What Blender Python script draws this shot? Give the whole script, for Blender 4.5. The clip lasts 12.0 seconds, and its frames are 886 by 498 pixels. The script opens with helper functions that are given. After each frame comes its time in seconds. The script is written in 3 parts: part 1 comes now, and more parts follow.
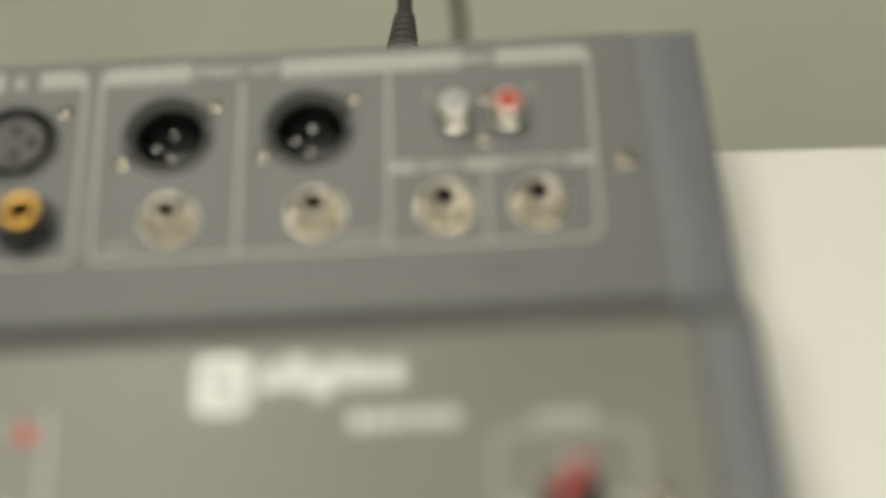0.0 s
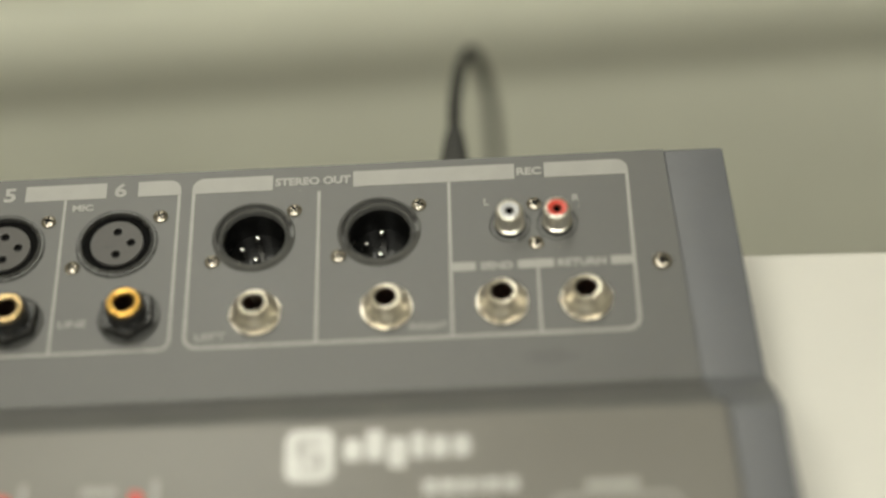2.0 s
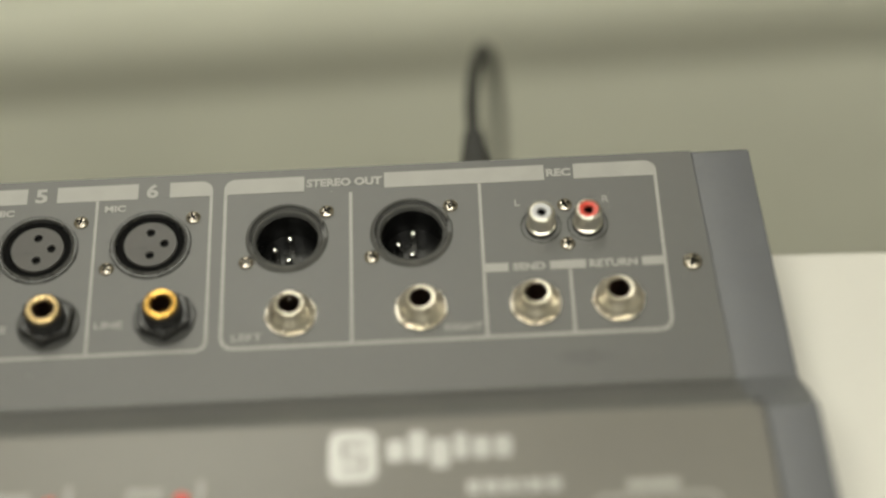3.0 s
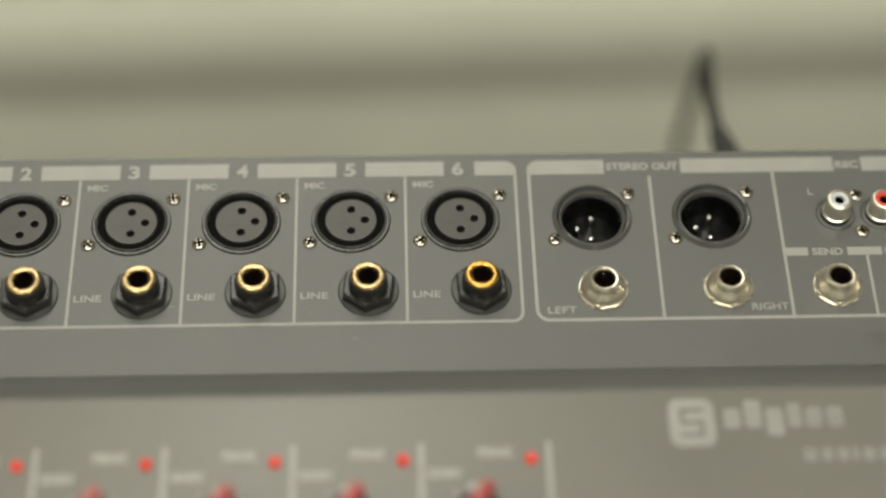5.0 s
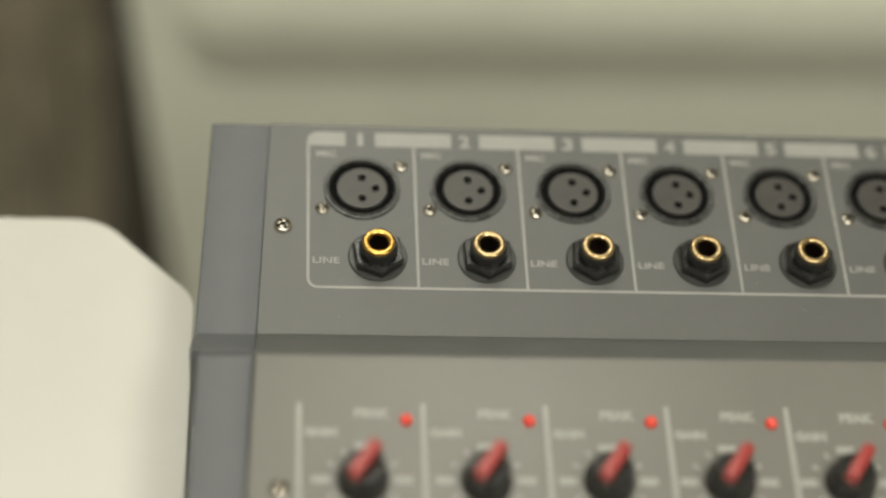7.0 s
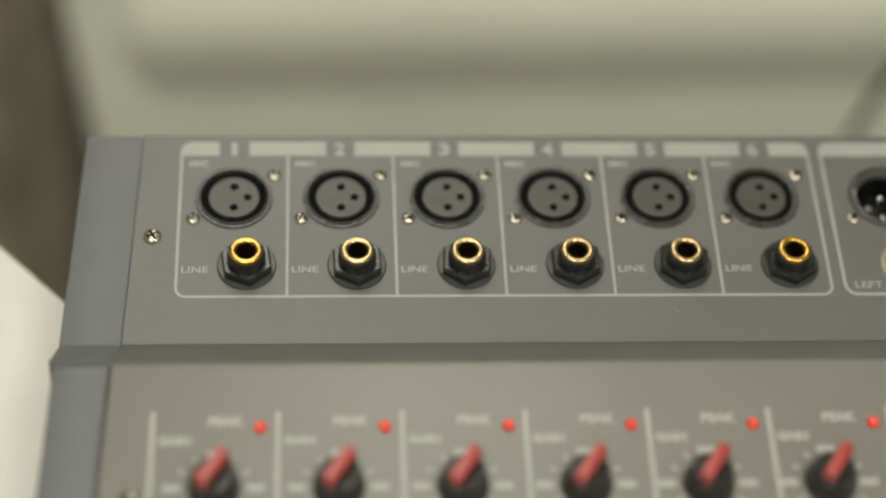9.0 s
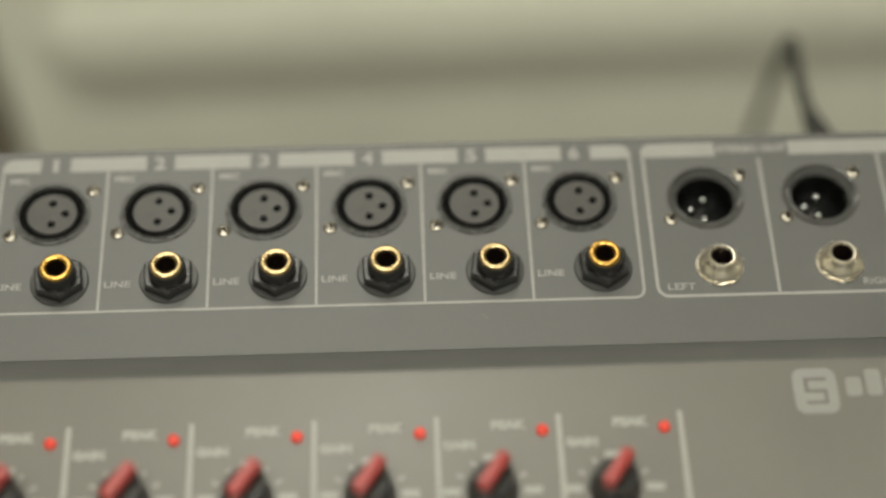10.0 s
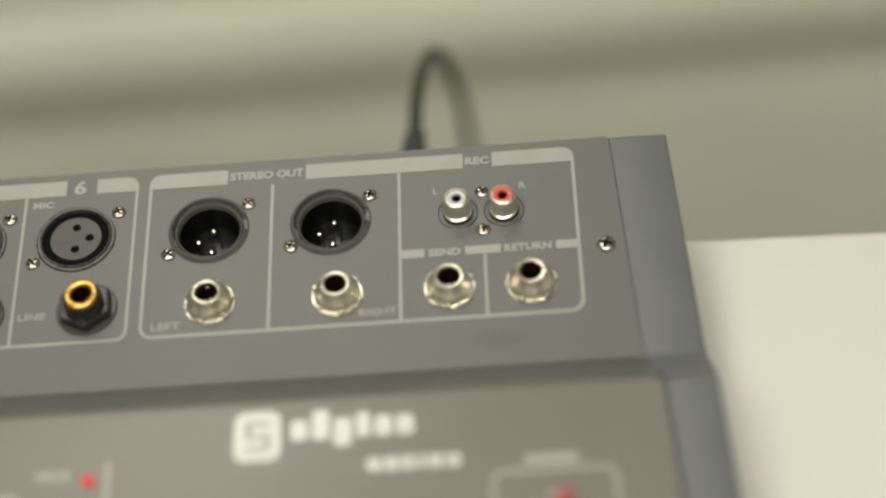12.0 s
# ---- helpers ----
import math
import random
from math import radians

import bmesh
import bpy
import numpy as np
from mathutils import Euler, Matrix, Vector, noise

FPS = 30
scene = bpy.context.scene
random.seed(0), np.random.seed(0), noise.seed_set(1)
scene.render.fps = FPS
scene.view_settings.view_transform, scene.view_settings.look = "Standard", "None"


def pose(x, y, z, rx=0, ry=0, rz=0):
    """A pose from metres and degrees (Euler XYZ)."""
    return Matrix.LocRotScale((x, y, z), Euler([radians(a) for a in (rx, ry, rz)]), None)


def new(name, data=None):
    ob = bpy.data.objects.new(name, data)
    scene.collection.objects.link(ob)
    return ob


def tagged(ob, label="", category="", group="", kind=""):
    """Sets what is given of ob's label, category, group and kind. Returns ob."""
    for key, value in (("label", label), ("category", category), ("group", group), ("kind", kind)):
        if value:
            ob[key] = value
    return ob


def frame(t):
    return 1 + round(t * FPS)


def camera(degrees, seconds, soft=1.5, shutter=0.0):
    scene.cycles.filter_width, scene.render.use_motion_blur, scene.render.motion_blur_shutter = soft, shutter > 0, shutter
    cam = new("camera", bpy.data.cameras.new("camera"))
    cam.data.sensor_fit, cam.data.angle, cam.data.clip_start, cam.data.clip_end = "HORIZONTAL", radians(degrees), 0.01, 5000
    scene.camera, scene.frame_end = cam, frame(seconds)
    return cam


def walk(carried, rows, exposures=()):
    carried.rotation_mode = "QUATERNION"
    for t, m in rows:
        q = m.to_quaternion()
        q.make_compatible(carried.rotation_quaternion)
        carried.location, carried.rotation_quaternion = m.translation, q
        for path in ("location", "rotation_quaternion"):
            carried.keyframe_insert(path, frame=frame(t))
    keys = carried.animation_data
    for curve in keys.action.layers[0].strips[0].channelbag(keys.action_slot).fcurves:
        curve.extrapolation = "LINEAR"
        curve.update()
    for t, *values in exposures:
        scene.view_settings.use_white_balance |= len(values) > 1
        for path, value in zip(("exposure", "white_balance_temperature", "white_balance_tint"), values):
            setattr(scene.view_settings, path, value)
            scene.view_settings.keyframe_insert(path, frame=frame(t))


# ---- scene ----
# A mixing console on a white table in front of a grey cabinet; the camera slides along its connector panel.
cam = camera(26.0, 12.0, soft=2.4)
cam.data.dof.use_dof = True
cam.data.dof.focus_distance = 0.552
cam.data.dof.aperture_fstop = 2.85
ROWS = [
    (0, 0.2838, -0.3363, 1.1231, 41.12, 3.59, -0.63),
    (0.5, 0.2668, -0.3164, 1.1214, 41.45, 2.60, -0.66),
    (1, 0.2685, -0.3660, 1.1605, 43.72, 3.58, -0.68),
    (1.5, 0.2675, -0.3825, 1.1622, 45.18, 2.83, -0.53),
    (2, 0.2690, -0.3806, 1.1613, 44.80, 3.29, -0.52),
    (2.5, 0.2655, -0.3846, 1.1602, 45.09, 3.15, -0.62),
    (2.7, 0.2573, -0.3792, 1.1663, 44.22, 2.79, -1.24),
    (4.3, 0.1954, -0.3988, 1.1739, 44.97, 1.18, -2.20),
    (4.5, 0.1770, -0.4017, 1.1701, 45.44, 0.47, -2.36),
    (5, 0.1396, -0.4048, 1.1739, 45.43, -0.50, -1.62),
    (5.5, 0.0968, -0.4078, 1.1786, 45.20, -1.65, -2.15),
    (6, 0.0315, -0.4098, 1.1748, 45.36, -3.60, -3.51),
    (6.5, -0.0210, -0.4138, 1.1697, 45.70, -4.59, -3.59),
    (6.7, -0.0286, -0.4192, 1.1800, 45.19, -4.47, -2.88),
    (8.3, -0.0251, -0.4195, 1.1747, 45.56, -4.71, -4.27),
    (8.5, -0.0097, -0.4218, 1.1761, 45.69, -3.88, -3.51),
    (9, 0.0246, -0.4228, 1.1788, 45.71, -2.53, -2.79),
    (9.5, 0.0576, -0.4221, 1.1843, 45.41, -1.46, -2.56),
    (10, 0.1039, -0.4237, 1.1863, 45.39, 0.12, -2.03),
    (10.5, 0.1440, -0.4221, 1.1818, 45.81, 0.98, -2.22),
    (11, 0.2035, -0.4176, 1.1731, 45.99, 2.65, -1.21),
    (11.5, 0.2580, -0.4117, 1.1656, 46.08, 4.30, -0.08),
    (12, 0.2922, -0.3982, 1.1601, 45.70, 4.78, -0.62),
]
walk(cam, [(t, pose(x, y, z, rx, ry, rz)) for t, x, y, z, rx, ry, rz in ROWS])

# ---- light ----
TABLE = 0.75                      # height of the table top
CEIL = 2.55
world = bpy.data.worlds.new("room_air")
world.use_nodes = True
world.node_tree.nodes["Background"].inputs[0].default_value = (0.9, 0.9, 0.8, 1)
world.node_tree.nodes["Background"].inputs[1].default_value = 0.02
scene.world = world
scene.view_settings.exposure = 0.0
LAMP_COLOUR = (1.0, 0.985, 0.86)


def area_lamp(x, y, z, sx, sy, watts):
    data = bpy.data.lights.new("ceiling_lamp_light", "AREA")
    data.shape, data.size, data.size_y, data.energy, data.color = "RECTANGLE", sx, sy, watts, LAMP_COLOUR
    ob = new("ceiling_lamp_light", data)
    ob.location = (x, y, z)
    return ob


LAMPS = [(-0.30, -0.95, 16.5), (0.70, -0.95, 16.5), (-0.06, 1.02, 6.0), (-0.10, 0.27, 3.0)]
for lx, ly, watts in LAMPS:
    area_lamp(lx, ly, CEIL - 0.075, 0.55, 0.55, watts)


# ---- materials ----
def material(name, colour, rough=0.5, metal=0.0, vary=0.08, scale=40.0, bump=0.0, bump_scale=900.0, rough_vary=0.08, specular=0.5, second=None):
    """Principled surface with broad stains, fine grain and fine relief, in object metres."""
    m = bpy.data.materials.new(name)
    m.use_nodes = True
    nt = m.node_tree
    b = nt.nodes["Principled BSDF"]
    tc = nt.nodes.new("ShaderNodeTexCoord")
    n1 = nt.nodes.new("ShaderNodeTexNoise")
    n1.inputs["Scale"].default_value, n1.inputs["Detail"].default_value = scale, 6
    n2 = nt.nodes.new("ShaderNodeTexNoise")
    n2.inputs["Scale"].default_value, n2.inputs["Detail"].default_value = scale * 12, 3
    for n in (n1, n2):
        nt.links.new(tc.outputs["Object"], n.inputs["Vector"])
    add = nt.nodes.new("ShaderNodeMath")
    add.operation = "MULTIPLY_ADD"
    add.inputs[1].default_value = 0.35
    nt.links.new(n2.outputs["Fac"], add.inputs[0])
    nt.links.new(n1.outputs["Fac"], add.inputs[2])
    ramp = nt.nodes.new("ShaderNodeMapRange")
    ramp.inputs["From Min"].default_value, ramp.inputs["From Max"].default_value = 0.4, 0.95
    nt.links.new(add.outputs[0], ramp.inputs["Value"])
    mix = nt.nodes.new("ShaderNodeMix")
    mix.data_type = "RGBA"
    dark = [c * (1 - vary) for c in colour]
    light = [min(1, c * (1 + vary)) for c in (second or colour)]
    mix.inputs["A"].default_value, mix.inputs["B"].default_value = (*dark, 1), (*light, 1)
    nt.links.new(ramp.outputs["Result"], mix.inputs["Factor"])
    nt.links.new(mix.outputs["Result"], b.inputs["Base Color"])
    rr = nt.nodes.new("ShaderNodeMapRange")
    rr.inputs["To Min"].default_value, rr.inputs["To Max"].default_value = max(0.02, rough - rough_vary), min(1, rough + rough_vary)
    nt.links.new(n1.outputs["Fac"], rr.inputs["Value"])
    nt.links.new(rr.outputs["Result"], b.inputs["Roughness"])
    b.inputs["Metallic"].default_value = metal
    b.inputs["Specular IOR Level"].default_value = specular
    if bump:
        n3 = nt.nodes.new("ShaderNodeTexNoise")
        n3.inputs["Scale"].default_value, n3.inputs["Detail"].default_value = bump_scale, 2
        nt.links.new(tc.outputs["Object"], n3.inputs["Vector"])
        bp = nt.nodes.new("ShaderNodeBump")
        bp.inputs["Strength"].default_value, bp.inputs["Distance"].default_value = bump, 0.0003
        nt.links.new(n3.outputs["Fac"], bp.inputs["Height"])
        nt.links.new(bp.outputs["Normal"], b.inputs["Normal"])
    return m


def glowing(name, colour, strength):
    m = bpy.data.materials.new(name)
    m.use_nodes = True
    b = m.node_tree.nodes["Principled BSDF"]
    b.inputs["Base Color"].default_value = (*colour, 1)
    b.inputs["Emission Color"].default_value = (*colour, 1)
    b.inputs["Emission Strength"].default_value = strength
    return m


PANEL = material("grey_painted_steel", (0.118, 0.118, 0.114), 0.42, vary=0.05, scale=25, bump=0.12, bump_scale=2500)
# Control panel's grey, lightened so the colour carries the stronger light falling there.
PANEL_LOW = material("grey_satin_steel_lit", (0.184, 0.176, 0.159), 0.36, vary=0.05, scale=22, bump=0.08, bump_scale=2200)
CAP = material("blue_grey_plastic", (0.120, 0.124, 0.134), 0.45, vary=0.07, scale=60, bump=0.25, bump_scale=2800)
INK = material("pale_grey_ink", (0.32, 0.315, 0.295), 0.45, vary=0.06, scale=150)
LOW_INK = material("dull_pale_ink", (0.36, 0.356, 0.33), 0.45, vary=0.06, scale=150)
SILVER_INK = material("glossy_pale_ink", (0.40, 0.397, 0.38), 0.33, metal=0.55, specular=0.7, vary=0.05, scale=120)
BLACK = material("black_plastic", (0.012, 0.012, 0.012), 0.30, vary=0.2, scale=200, bump=0.05)
NUT_BLACK = material("black_oxide", (0.016, 0.016, 0.016), 0.24, vary=0.25, scale=220, bump=0.06, specular=0.55)
KNOB_BLACK = material("knob_black", (0.022, 0.021, 0.020), 0.34, vary=0.2, scale=180, bump=0.06)
DULL_BLACK = material("dull_black", (0.006, 0.006, 0.006), 0.9, vary=0.1, scale=200, specular=0.05)
DARK_GREY = material("dark_grey_plastic", (0.040, 0.040, 0.038), 0.32, vary=0.12, scale=160, bump=0.08)
INSERT = material("grey_socket_plastic", (0.056, 0.052, 0.048), 0.42, vary=0.1, scale=140, bump=0.08)
RING_GREY = material("socket_ring_grey", (0.050, 0.050, 0.048), 0.28, vary=0.12, scale=160, bump=0.05)
NICKEL = material("bright_nickel", (0.82, 0.79, 0.715), 0.33, metal=1.0, vary=0.06, scale=120, rough_vary=0.06)
STEEL = material("screw_steel", (0.46, 0.42, 0.36), 0.26, metal=1.0, vary=0.12, scale=300)
GOLD = material("gold_plating", (0.66, 0.39, 0.10), 0.27, metal=1.0, vary=0.06, scale=200)
BRASS = material("pale_gold_plating", (0.54, 0.40, 0.21), 0.27, metal=1.0, vary=0.06, scale=200)
DEEP_BLACK = material("deep_black_plastic", (0.005, 0.005, 0.005), 0.25, vary=0.1, scale=200, specular=0.35)
JACK_NICKEL = material("dull_nickel", (0.93, 0.86, 0.73), 0.31, metal=1.0, vary=0.08, scale=160)
BORE = material("brown_metal_bore", (0.20, 0.14, 0.115), 0.38, metal=1.0, vary=0.2, scale=200)
SOCKET_LIP = material("socket_lip_grey", (0.085, 0.085, 0.082), 0.18, specular=0.7, vary=0.12, scale=160, bump=0.04)
PIN = material("silver_pin", (0.80, 0.79, 0.76), 0.22, metal=1.0, vary=0.05, scale=300)
PALE_INSERT = material("pale_insert_plastic", (0.56, 0.56, 0.57), 0.4, vary=0.04, scale=200)
WHITE_PLASTIC = material("white_plastic", (0.78, 0.77, 0.74), 0.35, vary=0.04, scale=200)
RED_PLASTIC = material("red_plastic", (0.62, 0.075, 0.05), 0.35, vary=0.08, scale=200)
RED_POINTER = material("red_pointer", (0.36, 0.035, 0.03), 0.40, specular=0.9, vary=0.08, scale=200)
RED_LENS = material("red_lens", (0.85, 0.08, 0.055), 0.25, vary=0.05, scale=300)
DUST = material("pale_dust", (0.32, 0.31, 0.28), 0.9, vary=0.2, scale=400)
RUBBER = material("black_rubber", (0.022, 0.022, 0.021), 0.55, vary=0.15, scale=180, bump=0.1)
TABLE_WHITE = material("white_laminate", (0.66, 0.645, 0.60), 0.42, vary=0.025, scale=8, bump=0.03, bump_scale=1200)
CABINET = material("pale_grey_paint", (0.75, 0.755, 0.64), 0.5, vary=0.06, scale=9, bump=0.08, bump_scale=500)
WALL = material("warm_wall_paint", (0.62, 0.60, 0.52), 0.8, vary=0.05, scale=3, bump=0.1, bump_scale=300)
FLOOR = material("dark_carpet", (0.07, 0.06, 0.05), 0.95, vary=0.3, scale=40, bump=0.4, bump_scale=700)
CLOTH = material("dark_brown_cloth", (0.58, 0.53, 0.43), 0.9, vary=0.45, scale=30, bump=0.4, bump_scale=900)
DIFFUSER = glowing("lamp_diffuser", LAMP_COLOUR, 2.0)



def stained_panel():
    """The panel's paint with one dull dark smear near its end."""
    m = PANEL.copy()
    m.name = "grey_painted_steel_smeared"
    nt = m.node_tree
    b, mix = nt.nodes["Principled BSDF"], nt.nodes["Mix"]
    tc = nt.nodes["Texture Coordinate"]
    mp = nt.nodes.new("ShaderNodeMapping")
    mp.inputs["Location"].default_value = (-0.2786 / 0.0085, 0.0432 / 0.0028, 0)
    mp.inputs["Scale"].default_value = (1 / 0.0085, 1 / 0.0028, 1 / 0.01)
    nt.links.new(tc.outputs["Object"], mp.inputs["Vector"])
    ln = nt.nodes.new("ShaderNodeVectorMath")
    ln.operation = "LENGTH"
    nt.links.new(mp.outputs["Vector"], ln.inputs[0])
    nz = nt.nodes.new("ShaderNodeTexNoise")
    nz.inputs["Scale"].default_value, nz.inputs["Detail"].default_value = 260, 4
    nt.links.new(tc.outputs["Object"], nz.inputs["Vector"])
    ad = nt.nodes.new("ShaderNodeMath")
    nt.links.new(ln.outputs["Value"], ad.inputs[0])
    nt.links.new(nz.outputs["Fac"], ad.inputs[1])
    mr = nt.nodes.new("ShaderNodeMapRange")
    mr.inputs["From Min"].default_value, mr.inputs["From Max"].default_value = 1.0, 1.6
    mr.inputs["To Min"].default_value, mr.inputs["To Max"].default_value = 0.26, 0.0
    nt.links.new(ad.outputs[0], mr.inputs["Value"])
    mx = nt.nodes.new("ShaderNodeMix")
    mx.data_type = "RGBA"
    mx.inputs["B"].default_value = (0.05, 0.05, 0.048, 1)
    nt.links.new(mr.outputs["Result"], mx.inputs["Factor"])
    nt.links.new(mix.outputs["Result"], mx.inputs["A"])
    nt.links.new(mx.outputs["Result"], b.inputs["Base Color"])
    return m


SMEARED = stained_panel()

# ---- building helpers (lengths in centimetres) ----
CM = 0.01
SEAT = {}


def bm_mesh(name, bm, mat, smooth=None, m=None):
    if m is not None:
        bmesh.ops.transform(bm, matrix=m, verts=bm.verts)
    bmesh.ops.scale(bm, vec=(CM, CM, CM), verts=bm.verts)
    bmesh.ops.recalc_face_normals(bm, faces=bm.faces)
    me = bpy.data.meshes.new(name)
    bm.to_mesh(me)
    bm.free()
    if smooth is not None:
        me.shade_smooth()
        me.set_sharp_from_angle(angle=radians(smooth))
    me.materials.append(mat)
    return me


def thing(name, m, label, category, group="", kind=""):
    ob = new(name)
    ob.matrix_basis = m
    SEAT[ob] = m
    return tagged(ob, label, category, group, kind)


def put(name, me, parent, m=None, label=""):
    """Links a mesh under a thing or a part; m is its pose in the world."""
    ob = new(name, me)
    m = m if m is not None else SEAT[parent]
    ob.parent = parent
    ob.matrix_parent_inverse = Matrix.Identity(4)
    ob.matrix_basis = SEAT[parent].inverted() @ m
    SEAT[ob] = m
    if label:
        tagged(ob, label)
    return ob


def at_cm(m, u, v, n=0.0, turn=0.0):
    return m @ Matrix.Translation((u * CM, v * depth_of(m) * CM, n * CM)) @ Matrix.Rotation(radians(turn), 4, "Z")


def lathe(profile, seg=32, close=False):
    """Turns (r, z) pairs round the z axis."""
    bm = bmesh.new()
    rings = []
    for r, z in profile:
        if r < 1e-6:
            rings.append([bm.verts.new((0, 0, z))])
        else:
            rings.append([bm.verts.new((r * math.cos(2 * math.pi * k / seg), r * math.sin(2 * math.pi * k / seg), z)) for k in range(seg)])
    pairs = list(zip(rings, rings[1:])) + ([(rings[-1], rings[0])] if close else [])
    for a, b in pairs:
        for k in range(seg):
            j = (k + 1) % seg
            if len(a) == 1 and len(b) == 1:
                continue
            if len(a) == 1:
                bm.faces.new((a[0], b[k], b[j]))
            elif len(b) == 1:
                bm.faces.new((a[k], a[j], b[0]))
            else:
                bm.faces.new((a[k], a[j], b[j], b[k]))
    return bm


def prism(points, z0, z1, bevel=0.0, segments=2):
    """A polygon in x and y, from z0 up to z1."""
    bm = bmesh.new()
    low = [bm.verts.new((x, y, z0)) for x, y in points]
    top = [bm.verts.new((x, y, z1)) for x, y in points]
    bm.faces.new(low)
    bm.faces.new(top)
    for k in range(len(points)):
        j = (k + 1) % len(points)
        bm.faces.new((low[k], low[j], top[j], top[k]))
    bmesh.ops.recalc_face_normals(bm, faces=bm.faces)
    if bevel:
        bmesh.ops.bevel(bm, geom=list(bm.edges), offset=bevel, segments=segments, affect="EDGES", profile=0.5, clamp_overlap=True)
    return bm


def block(x0, x1, y0, y1, z0, z1, bevel=0.0, segments=2):
    return prism([(x0, y0), (x1, y0), (x1, y1), (x0, y1)], z0, z1, bevel, segments)


def rounded(x0, x1, y0, y1, r, seg=8):
    pts = []
    for cx, cy, a in ((x1 - r, y1 - r, 0), (x0 + r, y1 - r, 90), (x0 + r, y0 + r, 180), (x1 - r, y0 + r, 270)):
        pts += [(cx + r * math.cos(radians(a + 90 * k / seg)), cy + r * math.sin(radians(a + 90 * k / seg))) for k in range(seg + 1)]
    return pts


def outline(x0, x1, y0, y1, r, wide, z0, z1):
    """A closed line with rounded corners."""
    a, b = rounded(x0, x1, y0, y1, r), rounded(x0 + wide, x1 - wide, y0 + wide, y1 - wide, max(r - wide, 0.02))
    bm = bmesh.new()
    ring = [[bm.verts.new((x, y, z)) for x, y in p] for p, z in ((a, z0), (a, z1), (b, z1), (b, z0))]
    n = len(a)
    for p, q in zip(ring, ring[1:] + ring[:1]):
        for k in range(n):
            bm.faces.new((p[k], p[(k + 1) % n], q[(k + 1) % n], q[k]))
    return bm


def open_top(bm, x0, x1, y):
    """Takes away the upper side of an outline between x0 and x1."""
    gone = [f for f in bm.faces if f.calc_center_median().y > y and x0 < f.calc_center_median().x < x1]
    bmesh.ops.delete(bm, geom=gone, context="FACES")
    return bm


def lettering(text, wide, high, bold=0.012):
    """A mesh of the built-in font, wide x high centimetres, centred."""
    cu = bpy.data.curves.new("text", "FONT")
    cu.body, cu.size, cu.extrude, cu.offset, cu.resolution_u = text, 1.0, 0.004, bold, 3
    ob = bpy.data.objects.new("text", cu)
    scene.collection.objects.link(ob)
    dg = bpy.context.evaluated_depsgraph_get()
    me = bpy.data.meshes.new_from_object(ob.evaluated_get(dg))
    bpy.data.objects.remove(ob)
    bpy.data.curves.remove(cu)
    co = np.array([v.co[:] for v in me.vertices])
    lo, hi = co.min(0), co.max(0)
    for v in me.vertices:
        v.co = ((v.co.x - (lo[0] + hi[0]) / 2) / (hi[0] - lo[0]) * wide * CM, (v.co.y - (lo[1] + hi[1]) / 2) / (hi[1] - lo[1]) * high * CM, (0.013 if v.co.z > 0 else -0.004) * CM)
    return me


def tube(points, radius, seg=12, steps=10):
    """A round cord along a smooth line through the points."""
    pts = [Vector(p) for p in points]
    line = []
    for k in range(len(pts) - 1):
        p0, p1, p2, p3 = pts[max(k - 1, 0)], pts[k], pts[k + 1], pts[min(k + 2, len(pts) - 1)]
        for s in range(steps):
            t = s / steps
            line.append(0.5 * (2 * p1 + (p2 - p0) * t + (2 * p0 - 5 * p1 + 4 * p2 - p3) * t * t + (3 * p1 - p0 - 3 * p2 + p3) * t ** 3))
    line.append(pts[-1])
    bm = bmesh.new()
    side, rings = Vector((1, 0.02, 0)), []
    for k, p in enumerate(line):
        d = (line[min(k + 1, len(line) - 1)] - line[max(k - 1, 0)]).normalized()
        side = (side - d * side.dot(d)).normalized()
        up = d.cross(side)
        rings.append([bm.verts.new(p + radius * (math.cos(2 * math.pi * j / seg) * side + math.sin(2 * math.pi * j / seg) * up)) for j in range(seg)])
    for a, b in zip(rings, rings[1:]):
        for j in range(seg):
            bm.faces.new((a[j], a[(j + 1) % seg], b[(j + 1) % seg], b[j]))
    bm.faces.new(rings[0])
    bm.faces.new(rings[-1])
    return bm


# ---- frames of reference ----
RISE = 0.037                                                      # height of the sockets over the table
BASE = Matrix.Translation((0, 0, TABLE + RISE))                    # world pose of the first microphone socket's centre
TILT_UP, TILT_LOW = 10.0, 10.0
UP = BASE @ Matrix.Rotation(radians(TILT_UP), 4, "X")              # connector panel: x along, y up the slope, z out
RISE_V, RISE_N = -6.90, 1.70                                     # where the control panel begins
LOW = UP @ Matrix.Translation((0, RISE_V * CM, RISE_N * CM)) @ Matrix.Rotation(radians(TILT_LOW - TILT_UP), 4, "X")
PITCH = 3.19
DEPTH_UP, DEPTH_LOW = 1.05, 1.10                                  # true depth of the two printed layouts against their drawing


def depth_of(m):
    return DEPTH_UP if m is UP else DEPTH_LOW if m is LOW else 1.0


def side_point(m, v, n):
    p = m @ Vector((0, v * CM, n * CM))
    return p.y / CM, (p.z - TABLE - RISE) / CM


# ---- setting ----
def structure(name, me, label, m=None, category="wall"):
    ob = new(name, me)
    if m is not None:
        ob.matrix_basis = m
    SEAT[ob] = m if m is not None else Matrix.Identity(4)
    return tagged(ob, label, category, kind="structure")


